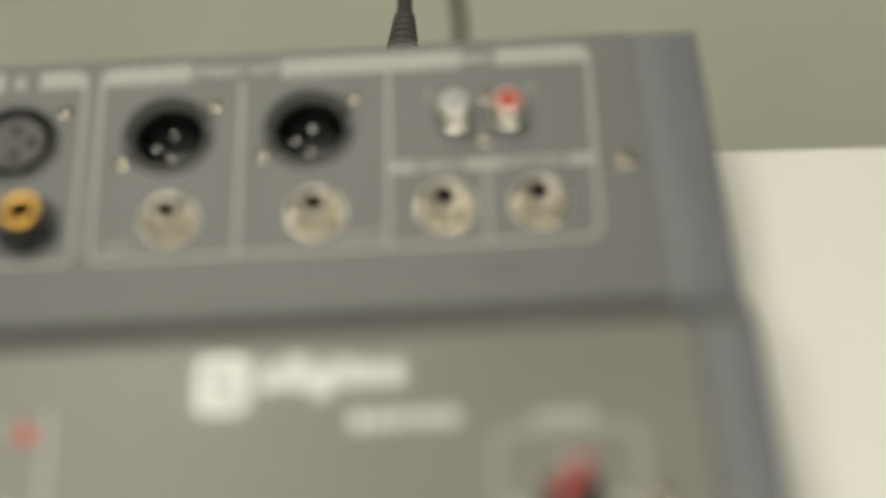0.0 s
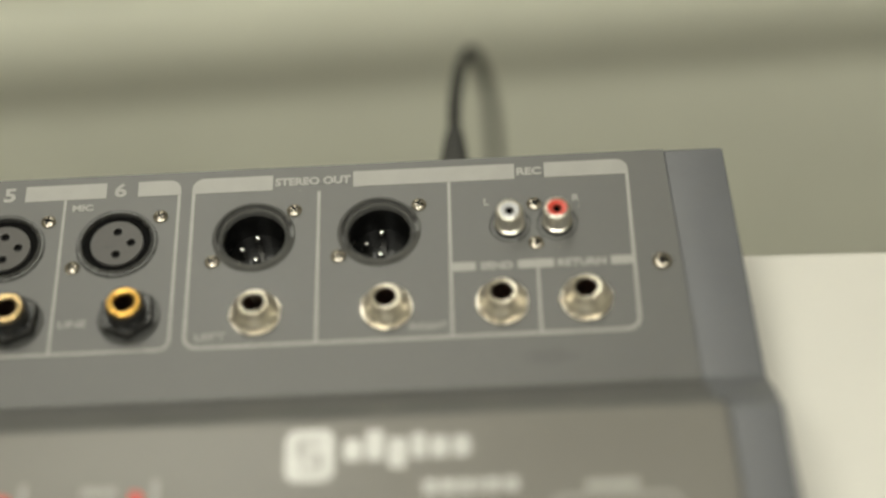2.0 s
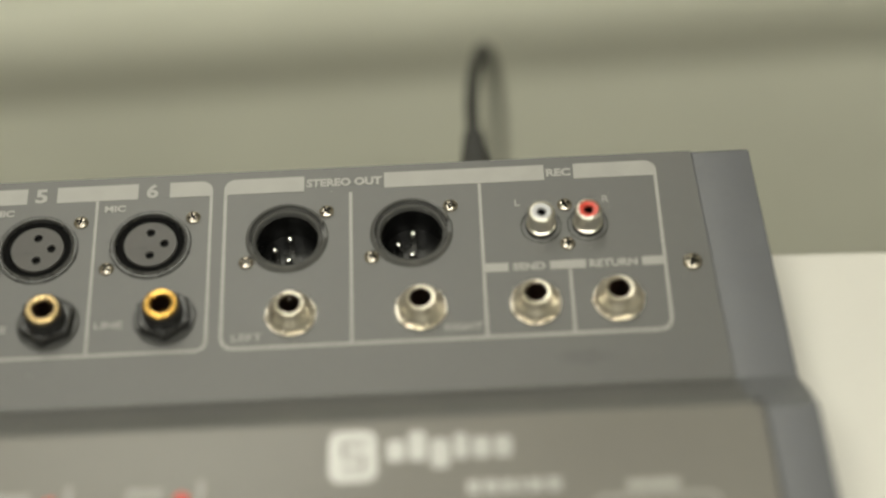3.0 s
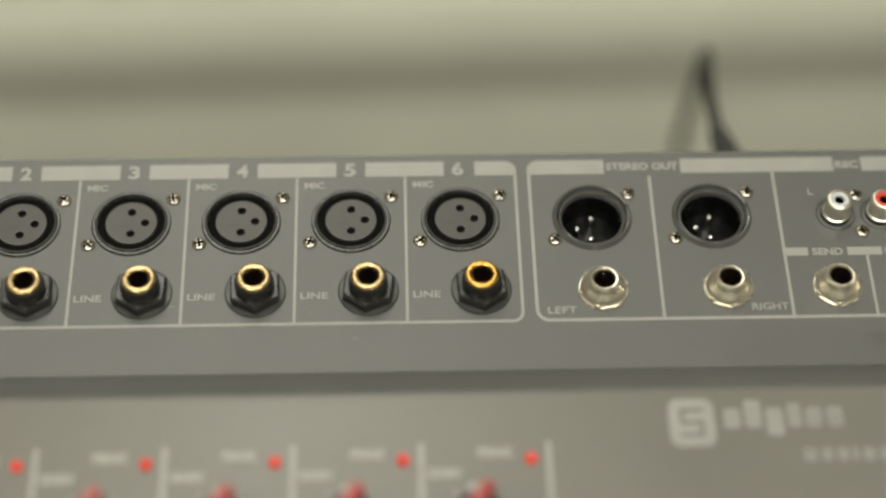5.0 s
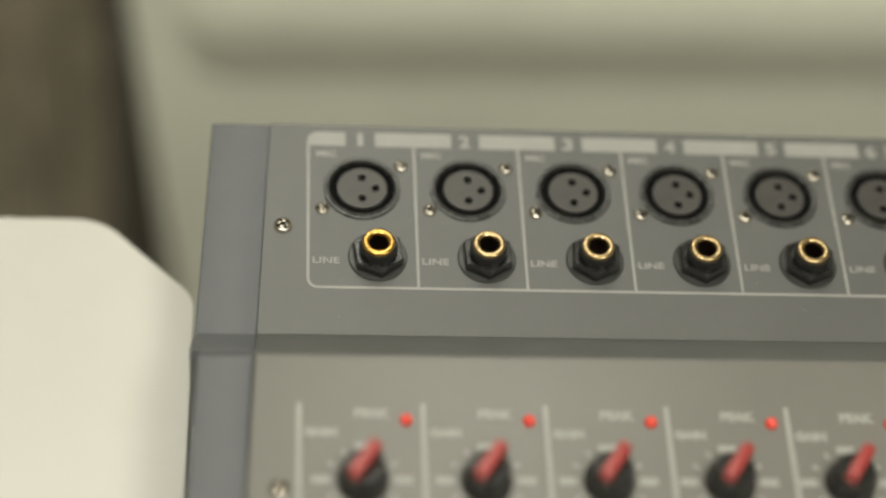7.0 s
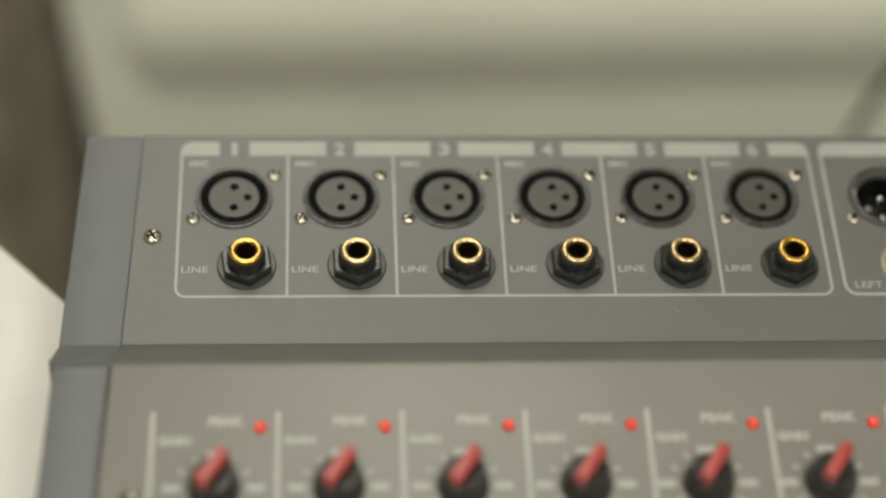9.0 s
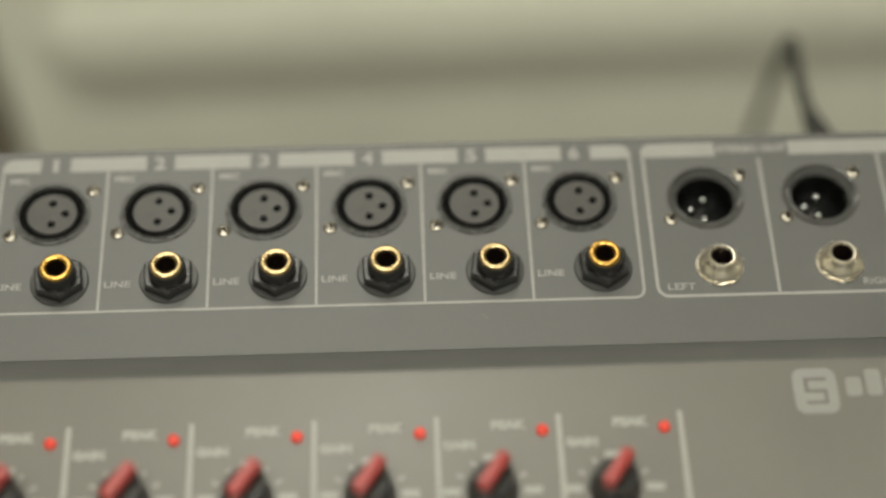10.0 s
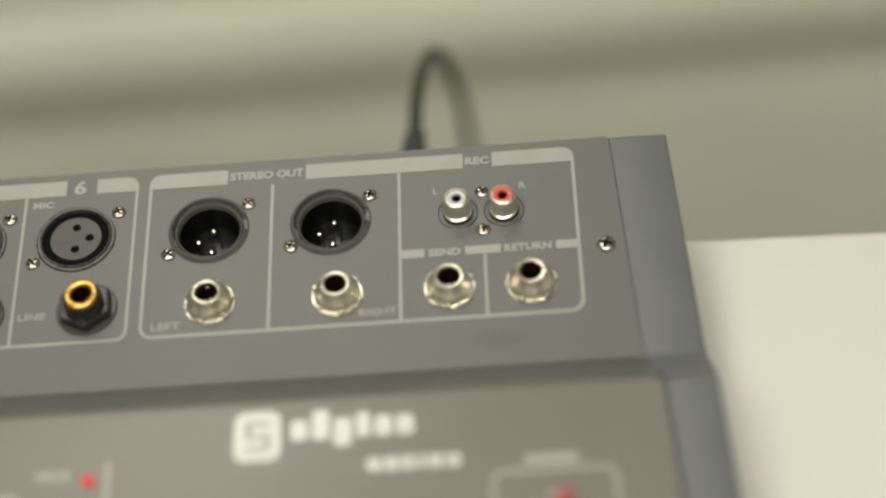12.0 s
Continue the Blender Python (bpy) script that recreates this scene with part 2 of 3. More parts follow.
X0, X1, Y0, Y1 = -160, 220, -260, 150
structure("floor", bm_mesh("floor", block(X0 - 10, X1 + 10, Y0 - 10, Y1 + 10, -10, 0), FLOOR), "dark brown carpet floor under the table", category="floor")
structure("ceiling", bm_mesh("ceiling", block(X0 - 10, X1 + 10, Y0 - 10, Y1 + 10, CEIL / CM, CEIL / CM + 10), WALL), "pale painted ceiling with four square lamps", category="ceiling")
structure("wall_north", bm_mesh("wall_north", block(X0, X1, Y1, Y1 + 10, 0, CEIL / CM), WALL), "warm pale painted wall behind the cabinet")
structure("wall_south", bm_mesh("wall_south", block(X0, X1, Y0 - 10, Y0, 0, CEIL / CM), WALL), "warm pale painted wall facing the cabinet")
structure("wall_west", bm_mesh("wall_west", block(X0 - 10, X0, Y0, Y1, 0, CEIL / CM), WALL), "warm pale painted side wall")
structure("wall_east", bm_mesh("wall_east", block(X1, X1 + 10, Y0, Y1, 0, CEIL / CM), WALL), "warm pale painted side wall")

for lx, ly, watts in LAMPS:
    lamp = thing("ceiling_lamp", Matrix.Translation((lx, ly, CEIL)), "square white ceiling lamp, switched on", "lamp", "ceiling lamps")
    put("frame", bm_mesh("frame", outline(-32, 32, -32, 32, 2, 3, -7, 0), WHITE_PLASTIC), lamp)
    put("diffuser", bm_mesh("diffuser", block(-28.9, 28.9, -28.9, 28.9, -5, -3, 0.3), DIFFUSER), lamp, label="glowing white diffuser")

# ---- white tables ----
def table(name, pts, label, legs):
    ob = thing(name, Matrix.Translation((0, 0, TABLE)), label, "table", "white tables")
    put("tabletop", bm_mesh("tabletop", prism(pts, -2.6, 0, 0.5, 3), TABLE_WHITE, 40), ob)
    for x, y in legs:
        put("leg", bm_mesh("leg", lathe([(0, 0), (2, 0), (2, TABLE / CM - 2.6), (0, TABLE / CM - 2.6)], 20), STEEL, 40), ob, Matrix.Translation((x * CM, y * CM, 0)), "round steel leg")
    return ob


def corner(cx, cy, r, a0, a1, n=14):
    return [(cx + r * math.cos(radians(a0 + (a1 - a0) * k / n)), cy + r * math.sin(radians(a0 + (a1 - a0) * k / n))) for k in range(n + 1)]


table("white_table", [(-4.85, -60), (118, -60), (118, 0.0), (-4.85, 3.35)], "white laminate table under the mixing console", [(2, -52), (110, -52), (110, -6), (2, -4)])
table("white_table", [(-95, -60), (-4.96, -60)] + corner(-6.46, -1.65, 1.5, 0, 38, 8) + corner(-8.9, 0.35, 1.95, 40, 90, 10) + [(-95, 2.35)], "white laminate table with a rounded back corner", [(-88, -52), (-12, -52), (-12, -6), (-88, -6)])

# ---- grey cabinet behind the table ----
def cabinet():
    ob = thing("cabinet", Matrix.Translation((0, 0.326, 0)) @ Matrix.Rotation(radians(1.6), 4, "Z"), "pale grey painted cabinet with a rounded rail", "cabinet")
    h = 60.9
    front = Matrix(((1, 0, 0, 0), (0, 0, 1, 0), (0, 1, 0, 0), (0, 0, 0, 1)))       # (x, z) outline carried along y
    put("body", bm_mesh("body", prism([(118, 0), (118, h + 9), (-10.9, h + 9), (-4.4, 0)], 1.9, 40, 0.4, 2), CABINET, 40, front), ob)
    prof = [(3.6, h + 0.5), (1.9, h - 0.1), (1.65, h - 0.6), (1.35, h - 1.4), (1.15, h - 2.3), (1.08, h - 3.1), (1.18, h - 3.9), (1.4, h - 4.9), (1.68, h - 6.0), (1.9, h - 7.0), (3.6, h - 7.2)]
    bm = bmesh.new()
    rings = []
    for x, grow in ((-7.4, 0.02), (-7.1, 0.35), (-6.7, 0.65), (-6.1, 0.88), (-5.4, 1.0), (117.5, 1.0)):
        rings.append([bm.verts.new((x, 3.6 - (3.6 - y) * (0.62 + 0.38 * grow), h - 2.2 + (z - h + 2.2) * (0.6 + 0.4 * grow))) for y, z in prof])
    for p, q in zip(rings, rings[1:]):
        for k in range(len(p)):
            bm.faces.new((p[k], p[(k + 1) % len(p)], q[(k + 1) % len(p)], q[k]))
    bm.faces.new(rings[0])
    bm.faces.new(rings[-1])
    put("rail", bm_mesh("rail", bm, CABINET, 60), ob)
    return ob


cabinet()


def hanging_cloth():
    bm = bmesh.new()
    nx, nz = 60, 24
    grid = []
    for i in range(nx + 1):
        row = []
        for k in range(nz + 1):
            u, w = i / nx, k / nz
            x = -70 + 58 * u
            y = 46 + 3.4 * math.sin(11 * u * math.pi + 2.0 * w) * (0.4 + 0.6 * w) + 1.1 * math.sin(27 * u + 5 * w)
            row.append((x, y, 2 + 95 * (1 - w)))
        grid.append([bm.verts.new(p) for p in row])
    for i in range(nx):
        for k in range(nz):
            bm.faces.new((grid[i][k], grid[i + 1][k], grid[i + 1][k + 1], grid[i][k + 1]))
    bmesh.ops.solidify(bm, geom=list(bm.faces), thickness=0.4)
    me = bm_mesh("dark_curtain", bm, CLOTH, 60)
    ob = new("dark_curtain", me)
    return tagged(ob, "dark brown folded curtain hanging beside the cabinet", "curtain")


hanging_cloth()

# ---- mixing console ----
mixer = thing("mixing_console", Matrix.Translation((0.14, -0.05, TABLE)), "grey six-channel audio mixing console with sockets and knobs", "mixing console")
L_EDGE, R_EDGE = -2.76, 31.40                 # at the back; both sides flare towards the front
CAP_L, CAP_R = -4.52, 33.07
FLARE_L, FLARE_R = 0.036, 0.052
TOP_V, LOW_V = 2.40, -5.19
FRONT = 8.0
XLR_IN = [PITCH * k for k in range(6)]
XLR_OUT = [19.80, 23.31]


def left_at(v):
    return L_EDGE - FLARE_L * (TOP_V - v)


def right_at(v):
    return R_EDGE + FLARE_R * (TOP_V - v)


def drilled(v0, v1, holes, depth):
    """A sheet with round holes, their walls included."""
    bm = bmesh.new()
    loops = [[(left_at(v0), v0), (right_at(v0), v0), (right_at(v1), v1), (left_at(v1), v1)]]
    for cx, cy, r in holes:
        loops.append([(cx + r * math.cos(2 * math.pi * k / 40), cy + r * math.sin(2 * math.pi * k / 40)) for k in range(40)])
    edges, tops = [], []
    for pts in loops:
        vs = [bm.verts.new((x, y, 0)) for x, y in pts]
        tops.append(vs)
        edges += [bm.edges.new((vs[k], vs[(k + 1) % len(vs)])) for k in range(len(vs))]
    bmesh.ops.triangle_fill(bm, use_beauty=True, edges=edges)
    for vs in tops:
        low = [bm.verts.new((v.co.x, v.co.y, -depth)) for v in vs]
        for k in range(len(vs)):
            j = (k + 1) % len(vs)
            bm.faces.new((vs[k], vs[j], low[j], low[k]))
    return bm


LINE_JACKS = [(PITCH * k + 0.42 + 0.02 * k, -2.37) for k in range(6)]
NICKEL_JACKS = [(u, -2.42) for u in (19.94, 23.52, 26.66, 28.93)]
holes = [(x, 0, 1.02) for x in XLR_IN + XLR_OUT] + [(u, v * DEPTH_UP, 0.33) for u, v in LINE_JACKS + NICKEL_JACKS]
put("connector_panel", bm_mesh("connector_panel", drilled(LOW_V, TOP_V, holes, 0.18), SMEARED), mixer, UP, "grey painted steel connector panel")
# riser between the two panels
def sheet(v0, v1, z0, z1, bevel=0.0, shift=0.0, wider=0.0):
    """A flared strip of sheet metal between two depths of the console."""
    return prism([(left_at(v0 + shift), v0), (right_at(v0 + shift) + wider, v0), (right_at(v1 + shift) + wider, v1), (left_at(v1 + shift), v1)], z0, z1, bevel, 3)


RISER_RUN, RISER_UP = LOW_V - RISE_V, RISE_N
RISER = UP @ Matrix.Translation((0, LOW_V * CM, 0)) @ Matrix.Rotation(-math.atan2(RISER_UP, RISER_RUN), 4, "X")
put("riser", bm_mesh("riser", sheet(-math.hypot(RISER_RUN, RISER_UP) + 0.03, 0.0, -0.15, -0.003, 0.03, LOW_V), PANEL, 40), mixer, RISER, "narrow steep step between the panels")
put("control_panel", bm_mesh("control_panel", sheet(-FRONT, 0, -0.2, 0, 0.09, RISE_V, 0.25), PANEL_LOW, 40), mixer, LOW, "satin grey control panel, coloured lighter for the light on it")

# body below the panels, inside the end caps
FLOOR_Z = -3.1
top_back = side_point(UP, TOP_V, -0.02)
low_front = side_point(LOW, -FRONT, -0.25)
SIDE = Matrix(((0, 0, 1, 0), (1, 0, 0, 0), (0, 1, 0, 0), (0, 0, 0, 1)))       # profile (y, z) carried along x
back_wall = [(top_back[0], top_back[1] - 0.01), (top_back[0] + 0.12, top_back[1] - 0.12), (top_back[0] + 0.2, FLOOR_Z), (top_back[0] - 0.2, FLOOR_Z)]
put("back_panel", bm_mesh("back_panel", prism(back_wall, L_EDGE, R_EDGE), PANEL, None, SIDE), mixer, BASE, "grey steel back panel")
put("base_plate", bm_mesh("base_plate", block(L_EDGE, R_EDGE, low_front[0], top_back[0], FLOOR_Z - 0.1, FLOOR_Z - 0.005), PANEL), mixer, BASE)
put("front_panel", bm_mesh("front_panel", block(L_EDGE, R_EDGE, low_front[0] - 0.1, low_front[0] + 0.1, FLOOR_Z, low_front[1] - 0.02), PANEL), mixer, BASE)
for x in (1, 28):
    for y in (-12, -1):
        put("rubber_foot", bm_mesh("rubber_foot", lathe([(0, -RISE / CM), (0.9, -RISE / CM), (1.0, FLOOR_Z - 0.1), (0, FLOOR_Z - 0.1)], 20), RUBBER, 40), mixer, BASE @ Matrix.Translation((x * CM, y * CM, 0)), "black rubber foot")


def flared(bm, rate):
    for v in bm.verts:
        v.co.z += rate * (top_back[0] - v.co.x)
    return bm


up_prof = [side_point(UP, TOP_V - 0.1, 0.02), side_point(UP, LOW_V - 0.05, 0.02), side_point(UP, RISE_V + 0.35, RISE_N - 0.40), (side_point(UP, RISE_V + 0.35, RISE_N)[0], FLOOR_Z), (top_back[0] + 0.1, FLOOR_Z), (top_back[0] + 0.08, top_back[1] - 0.1)]
low_prof = [side_point(UP, LOW_V - 0.34, 0.20), side_point(LOW, -0.15, 0.10), side_point(LOW, -FRONT - 0.2, 0.10), (low_front[0] - 0.3, FLOOR_Z), (side_point(UP, LOW_V - 0.34, 0)[0], FLOOR_Z)]
for x0, x1, w0, w1, rate in ((CAP_L, L_EDGE - 0.004, CAP_L + 0.25, L_EDGE - 0.004, -FLARE_L), (R_EDGE + 0.004, CAP_R, R_EDGE + 0.254, CAP_R - 0.05, FLARE_R)):
    put("upper_end_cap", bm_mesh("upper_end_cap", flared(prism(up_prof, x0, x1, 0.06, 3), rate), CAP, 35, SIDE), mixer, BASE, "blue-grey plastic end cap")
    put("lower_end_cap", bm_mesh("lower_end_cap", flared(prism(low_prof, w0, w1, 0.07, 3), rate), CAP, 35, SIDE), mixer, BASE, "blue-grey plastic end cap")

# screws
def screw_mesh(name, r):
    bm = lathe([(r * 0.98, -0.02), (r, 0.04), (r * 0.95, r * 0.25), (r * 0.78, r * 0.40), (r * 0.4, r * 0.46), (0, r * 0.47)], 24)
    return bm_mesh(name, bm, STEEL, 40)


def slot_mesh(name, r):
    w, l = r * 0.17, r * 0.70
    bm = prism([(-l, -w), (-w, -w), (-w, -l), (w, -l), (w, -w), (l, -w), (l, w), (w, w), (w, l), (-w, l), (-w, w), (-l, w)], r * 0.30, r * 0.475)
    return bm_mesh(name, bm, DULL_BLACK)


SCREW, SLOT = screw_mesh("screw", 0.21), slot_mesh("cross_slot", 0.21)
BIG, BIG_SLOT = screw_mesh("big_screw", 0.27), slot_mesh("cross_slot", 0.27)


def screw(m, u, v, turn, big=False):
    ob = put("screw", BIG if big else SCREW, mixer, at_cm(m, u, v, 0, turn), "small steel cross-head screw")
    put("cross_slot", BIG_SLOT if big else SLOT, ob, at_cm(m, u, v, 0, turn))


# microphone sockets
RING = bm_mesh("socket_ring", lathe([(0.975, -0.08), (0.975, 0.06), (0.985, 0.09), (1.02, 0.10), (1.04, 0.08), (1.05, 0.05), (1.11, 0.06), (1.14, 0.05), (1.16, 0.0), (1.16, -0.02)], 56), RING_GREY, 35)
WELL = bm_mesh("socket_well", lathe([(0.99, 0.02), (0.987, -0.06), (0, -0.06)], 44), DULL_BLACK, 40)


def insert_mesh():
    bm = drilled_disc(0.74, [(0.0, 0.38), (0.40, 0.0), (0.0, -0.38)], 0.128)
    return bm_mesh("socket_insert", bm, INSERT)


def drilled_disc(r, pts, hole):
    bm = bmesh.new()
    loops = [[(r * math.cos(2 * math.pi * k / 44), r * math.sin(2 * math.pi * k / 44)) for k in range(44)]]
    loops += [[(x + hole * math.cos(2 * math.pi * k / 16), y + hole * math.sin(2 * math.pi * k / 16)) for k in range(16)] for x, y in pts]
    edges, tops = [], []
    for p in loops:
        vs = [bm.verts.new((x, y, 0.03)) for x, y in p]
        tops.append(vs)
        edges += [bm.edges.new((vs[k], vs[(k + 1) % len(vs)])) for k in range(len(vs))]
    bmesh.ops.triangle_fill(bm, use_beauty=True, edges=edges)
    for n, vs in enumerate(tops):
        low = [bm.verts.new((v.co.x, v.co.y, -0.7)) for v in vs]
        for k in range(len(vs)):
            j = (k + 1) % len(vs)
            bm.faces.new((vs[k], vs[j], low[j], low[k]))
    return bm


INSERT_ME = insert_mesh()
CONTACT = bm_mesh("contact", lathe([(0.127, -0.02), (0.127, -0.055), (0, -0.055)], 16), DULL_BLACK)
MARK = bm_mesh("moulded_mark", block(-0.16, 0.16, -0.02, 0.02, 0.015, 0.03), DARK_GREY)
for k, u in enumerate(XLR_IN):
    s = put("microphone_socket", RING, mixer, at_cm(UP, u, 0), "round dark three-hole microphone socket")
    put("socket_well", WELL, s, at_cm(UP, u, 0))
    put("socket_insert", INSERT_ME, s, at_cm(UP, u, 0), "grey plastic insert with three holes")
    for x, y in ((0.0, 0.38), (0.40, 0.0), (0.0, -0.38)):
        put("contact", CONTACT, s, at_cm(UP, u + x, y / DEPTH_UP))
    put("moulded_mark", MARK, s, at_cm(UP, u - 0.25, -0.12))
    screw(UP, u + 1.18, 0.81, 20 + 37 * k)
    screw(UP, u - 1.19, -0.74, 8 + 61 * k)

# output sockets with pins
def broken_ring(profile, gap_at, gap, seg=56):
    bm = lathe(profile, seg)
    dead = [f for f in bm.faces if abs((math.degrees(math.atan2(f.calc_center_median().y, f.calc_center_median().x)) - gap_at + 180) % 360 - 180) < gap and f.calc_center_median().z > 0.06]
    bmesh.ops.delete(bm, geom=dead, context="FACES")
    return bm


OUT_RING = bm_mesh("output_ring", broken_ring([(1.03, -0.15), (1.035, 0.09), (1.05, 0.125), (1.085, 0.135), (1.115, 0.11), (1.13, 0.06), (1.15, 0.045), (1.17, 0.02), (1.17, -0.02)], 8, 13), SOCKET_LIP, 35)
OUT_INNER = bm_mesh("output_shell", lathe([(0.86, -0.17), (0.85, -1.1), (0, -1.1)], 56), DEEP_BLACK, 40)
OUT_COLLAR = bm_mesh("output_collar", lathe([(1.025, -0.15), (0.992, -0.15), (0.988, -0.02), (0.972, 0.02), (0.945, 0.028), (0.91, 0.0), (0.88, -0.07), (0.86, -0.17)], 56), SOCKET_LIP, 40)
PIN_ME = bm_mesh("pin", lathe([(0.115, -1.1), (0.115, -0.62), (0.085, -0.53), (0.04, -0.50), (0, -0.49)], 16), PIN, 50)
for k, u in enumerate(XLR_OUT):
    s = put("output_socket", OUT_RING, mixer, at_cm(UP, u, 0), "black round output socket with three silver pins")
    put("output_shell", OUT_INNER, s, at_cm(UP, u, 0))
    put("output_collar", OUT_COLLAR, s, at_cm(UP, u, 0))
    for x, y in ((0.03, 0.36), (-0.40, -0.02), (0.0, -0.38)):
        put("pin", PIN_ME, s, at_cm(UP, u + x, y / DEPTH_UP), "silver contact pin")
    screw(UP, u + 1.12, 0.80, 35 + 40 * k)
    screw(UP, u - 1.13, -0.75, 50 + 20 * k)

# line jacks: black hexagon nut and gold throat
def hexagon(r, z0, z1, bevel, bore=0.33):
    """A hexagon nut with a round bore and a chamfered upper edge."""
    bm = bmesh.new()
    n = 48

    def flat(k, size):
        a = 2 * math.pi * k / n
        reach = size * math.cos(math.pi / 6) / math.cos((a % (math.pi / 3)) - math.pi / 6)
        return reach * math.cos(a), reach * math.sin(a)

    rings = [[(bore * math.cos(2 * math.pi * k / n), bore * math.sin(2 * math.pi * k / n), z0) for k in range(n)],
             [(*flat(k, r), z0) for k in range(n)], [(*flat(k, r), z1 - bevel) for k in range(n)], [(*flat(k, r - bevel), z1) for k in range(n)],
             [(bore * math.cos(2 * math.pi * k / n), bore * math.sin(2 * math.pi * k / n), z1) for k in range(n)]]
    vs = [[bm.verts.new(p) for p in ring] for ring in rings]
    for a, b in zip(vs, vs[1:] + vs[:1]):
        for k in range(n):
            bm.faces.new((a[k], a[(k + 1) % n], b[(k + 1) % n], b[k]))
    return bm


WASHER = bm_mesh("jack_washer", lathe([(0.32, -0.02), (0.86, -0.02), (0.865, 0.04), (0.83, 0.07), (0.32, 0.08)], 48), DARK_GREY, 35)
NUT = bm_mesh("jack_nut", hexagon(0.80, 0.07, 0.36, 0.06), NUT_BLACK, 35)
COLLAR = bm_mesh("jack_collar", lathe([(0.55, 0.34), (0.56, 0.46), (0.555, 0.58), (0.53, 0.66), (0.49, 0.70), (0.42, 0.70)], 36), BLACK, 35)
THROAT_PROF = [(0.46, 0.66), (0.478, 0.70), (0.478, 0.755), (0.462, 0.79), (0.43, 0.81), (0.37, 0.813), (0.318, 0.80), (0.29, 0.77), (0.28, 0.70), (0.28, 0.12)]
THROAT = {True: bm_mesh("jack_throat", lathe(THROAT_PROF, 36), GOLD, 40), False: bm_mesh("jack_throat", lathe(THROAT_PROF, 36), BRASS, 40)}
HOLE = bm_mesh("jack_hole", lathe([(0.277, 0.66), (0.277, -1.2), (0, -1.2)], 28), BORE)
for k in range(6):
    (u, v), t = LINE_JACKS[k], 30 + (8, 3, -4, 2, -7, 5)[k]
    j = put("line_jack", WASHER, mixer, at_cm(UP, u, v, 0), "black line jack with a gold throat")
    put("jack_nut", NUT, j, at_cm(UP, u, v, 0, t), "black hexagon nut")
    put("jack_collar", COLLAR, j, at_cm(UP, u, v))
    put("jack_throat", THROAT[k in (0, 5)], j, at_cm(UP, u, v), "gold-plated throat")
    put("jack_hole", HOLE, j, at_cm(UP, u, v))

# nickel jacks
N_NUT = bm_mesh("nickel_nut", hexagon(0.735, 0.03, 0.13, 0.04), JACK_NICKEL, 35)
N_WASHER = bm_mesh("nickel_washer", lathe([(0.32, -0.02), (0.70, -0.02), (0.70, 0.03), (0.32, 0.04)], 40), JACK_NICKEL, 35)
N_BUSH = bm_mesh("nickel_bushing", lathe([(0.66, 0.12), (0.645, 0.18), (0.61, 0.25), (0.56, 0.315), (0.51, 0.37), (0.47, 0.43), (0.445, 0.49), (0.41, 0.55), (0.37, 0.58), (0.335, 0.575), (0.305, 0.53), (0.30, 0.10)], 36), JACK_NICKEL, 40)
N_HOLE = bm_mesh("jack_hole", lathe([(0.298, 0.50), (0.298, -1.2), (0, -1.2)], 28), BORE)
SPRING = bm_mesh("contact_spring", block(-0.025, 0.025, 0.20, 0.27, -0.2, 0.44, 0.01, 1), STEEL)
for k, (u, v) in enumerate(NICKEL_JACKS):
    j = put("nickel_jack", N_WASHER, mixer, at_cm(UP, u, v), "bright nickel jack socket")
    put("nickel_nut", N_NUT, j, at_cm(UP, u, v, 0, (12, 40, 25, 5)[k]), "hexagon nickel nut")
    put("nickel_bushing", N_BUSH, j, at_cm(UP, u, v), "round nickel bushing")
    put("jack_hole", N_HOLE, j, at_cm(UP, u, v))
    if k == 0:
        put("contact_spring", SPRING, j, at_cm(UP, u, v))

# phono sockets
P_BASE = bm_mesh("phono_base", lathe([(0.545, -0.02), (0.547, 0.012), (0.560, 0.02), (0.575, 0.012), (0.578, -0.02)], 44), BLACK, 35)
P_COLLAR = bm_mesh("phono_collar", lathe([(0.435, -0.02), (0.435, 0.08), (0.42, 0.10), (0.38, 0.10)], 36), BLACK, 40)
P_BARREL = bm_mesh("phono_barrel", lathe([(0.41, 0.02), (0.41, 0.16), (0.375, 0.18), (0.375, 0.66), (0.36, 0.71), (0.325, 0.745), (0.29, 0.75), (0.268, 0.70)], 36), NICKEL, 40)
P_IN = {c: bm_mesh("phono_insert", lathe([(0.268, 0.72), (0.25, 0.735), (0.15, 0.72), (0.13, 0.66), (0.13, 0.2), (0, 0.2)], 32), c, 40) for c in (PALE_INSERT, RED_PLASTIC)}
P_DARK = bm_mesh("phono_hole", lathe([(0.128, 0.66), (0.128, 0.25), (0, 0.25)], 20), DULL_BLACK)
for u, v, c, word in ((26.96, 0.0, PALE_INSERT, "white"), (28.27, 0.0, RED_PLASTIC, "red")):
    j = put("phono_socket", P_BASE, mixer, at_cm(UP, u, v), f"nickel phono socket with a {word} insert")
    put("phono_collar", P_COLLAR, j, at_cm(UP, u, v))
    put("phono_barrel", P_BARREL, j, at_cm(UP, u, v), "nickel barrel")
    put("phono_insert", P_IN[c], j, at_cm(UP, u, v), f"{word} plastic insert")
    put("phono_hole", P_DARK, j, at_cm(UP, u, v))
screw(UP, 27.66, 0.65, 25)
screw(UP, 27.66, -0.61, 5)
screw(UP, -2.35, -1.36, 30, True)
screw(UP, 31.06, -1.38, 70, True)

# printing on the connector panel
def printed(name, bm, m=UP, mat=INK):
    bmesh.ops.scale(bm, vec=(1, depth_of(m), 1), verts=bm.verts)
    return put(name, bm_mesh(name, bm, mat), mixer, m)


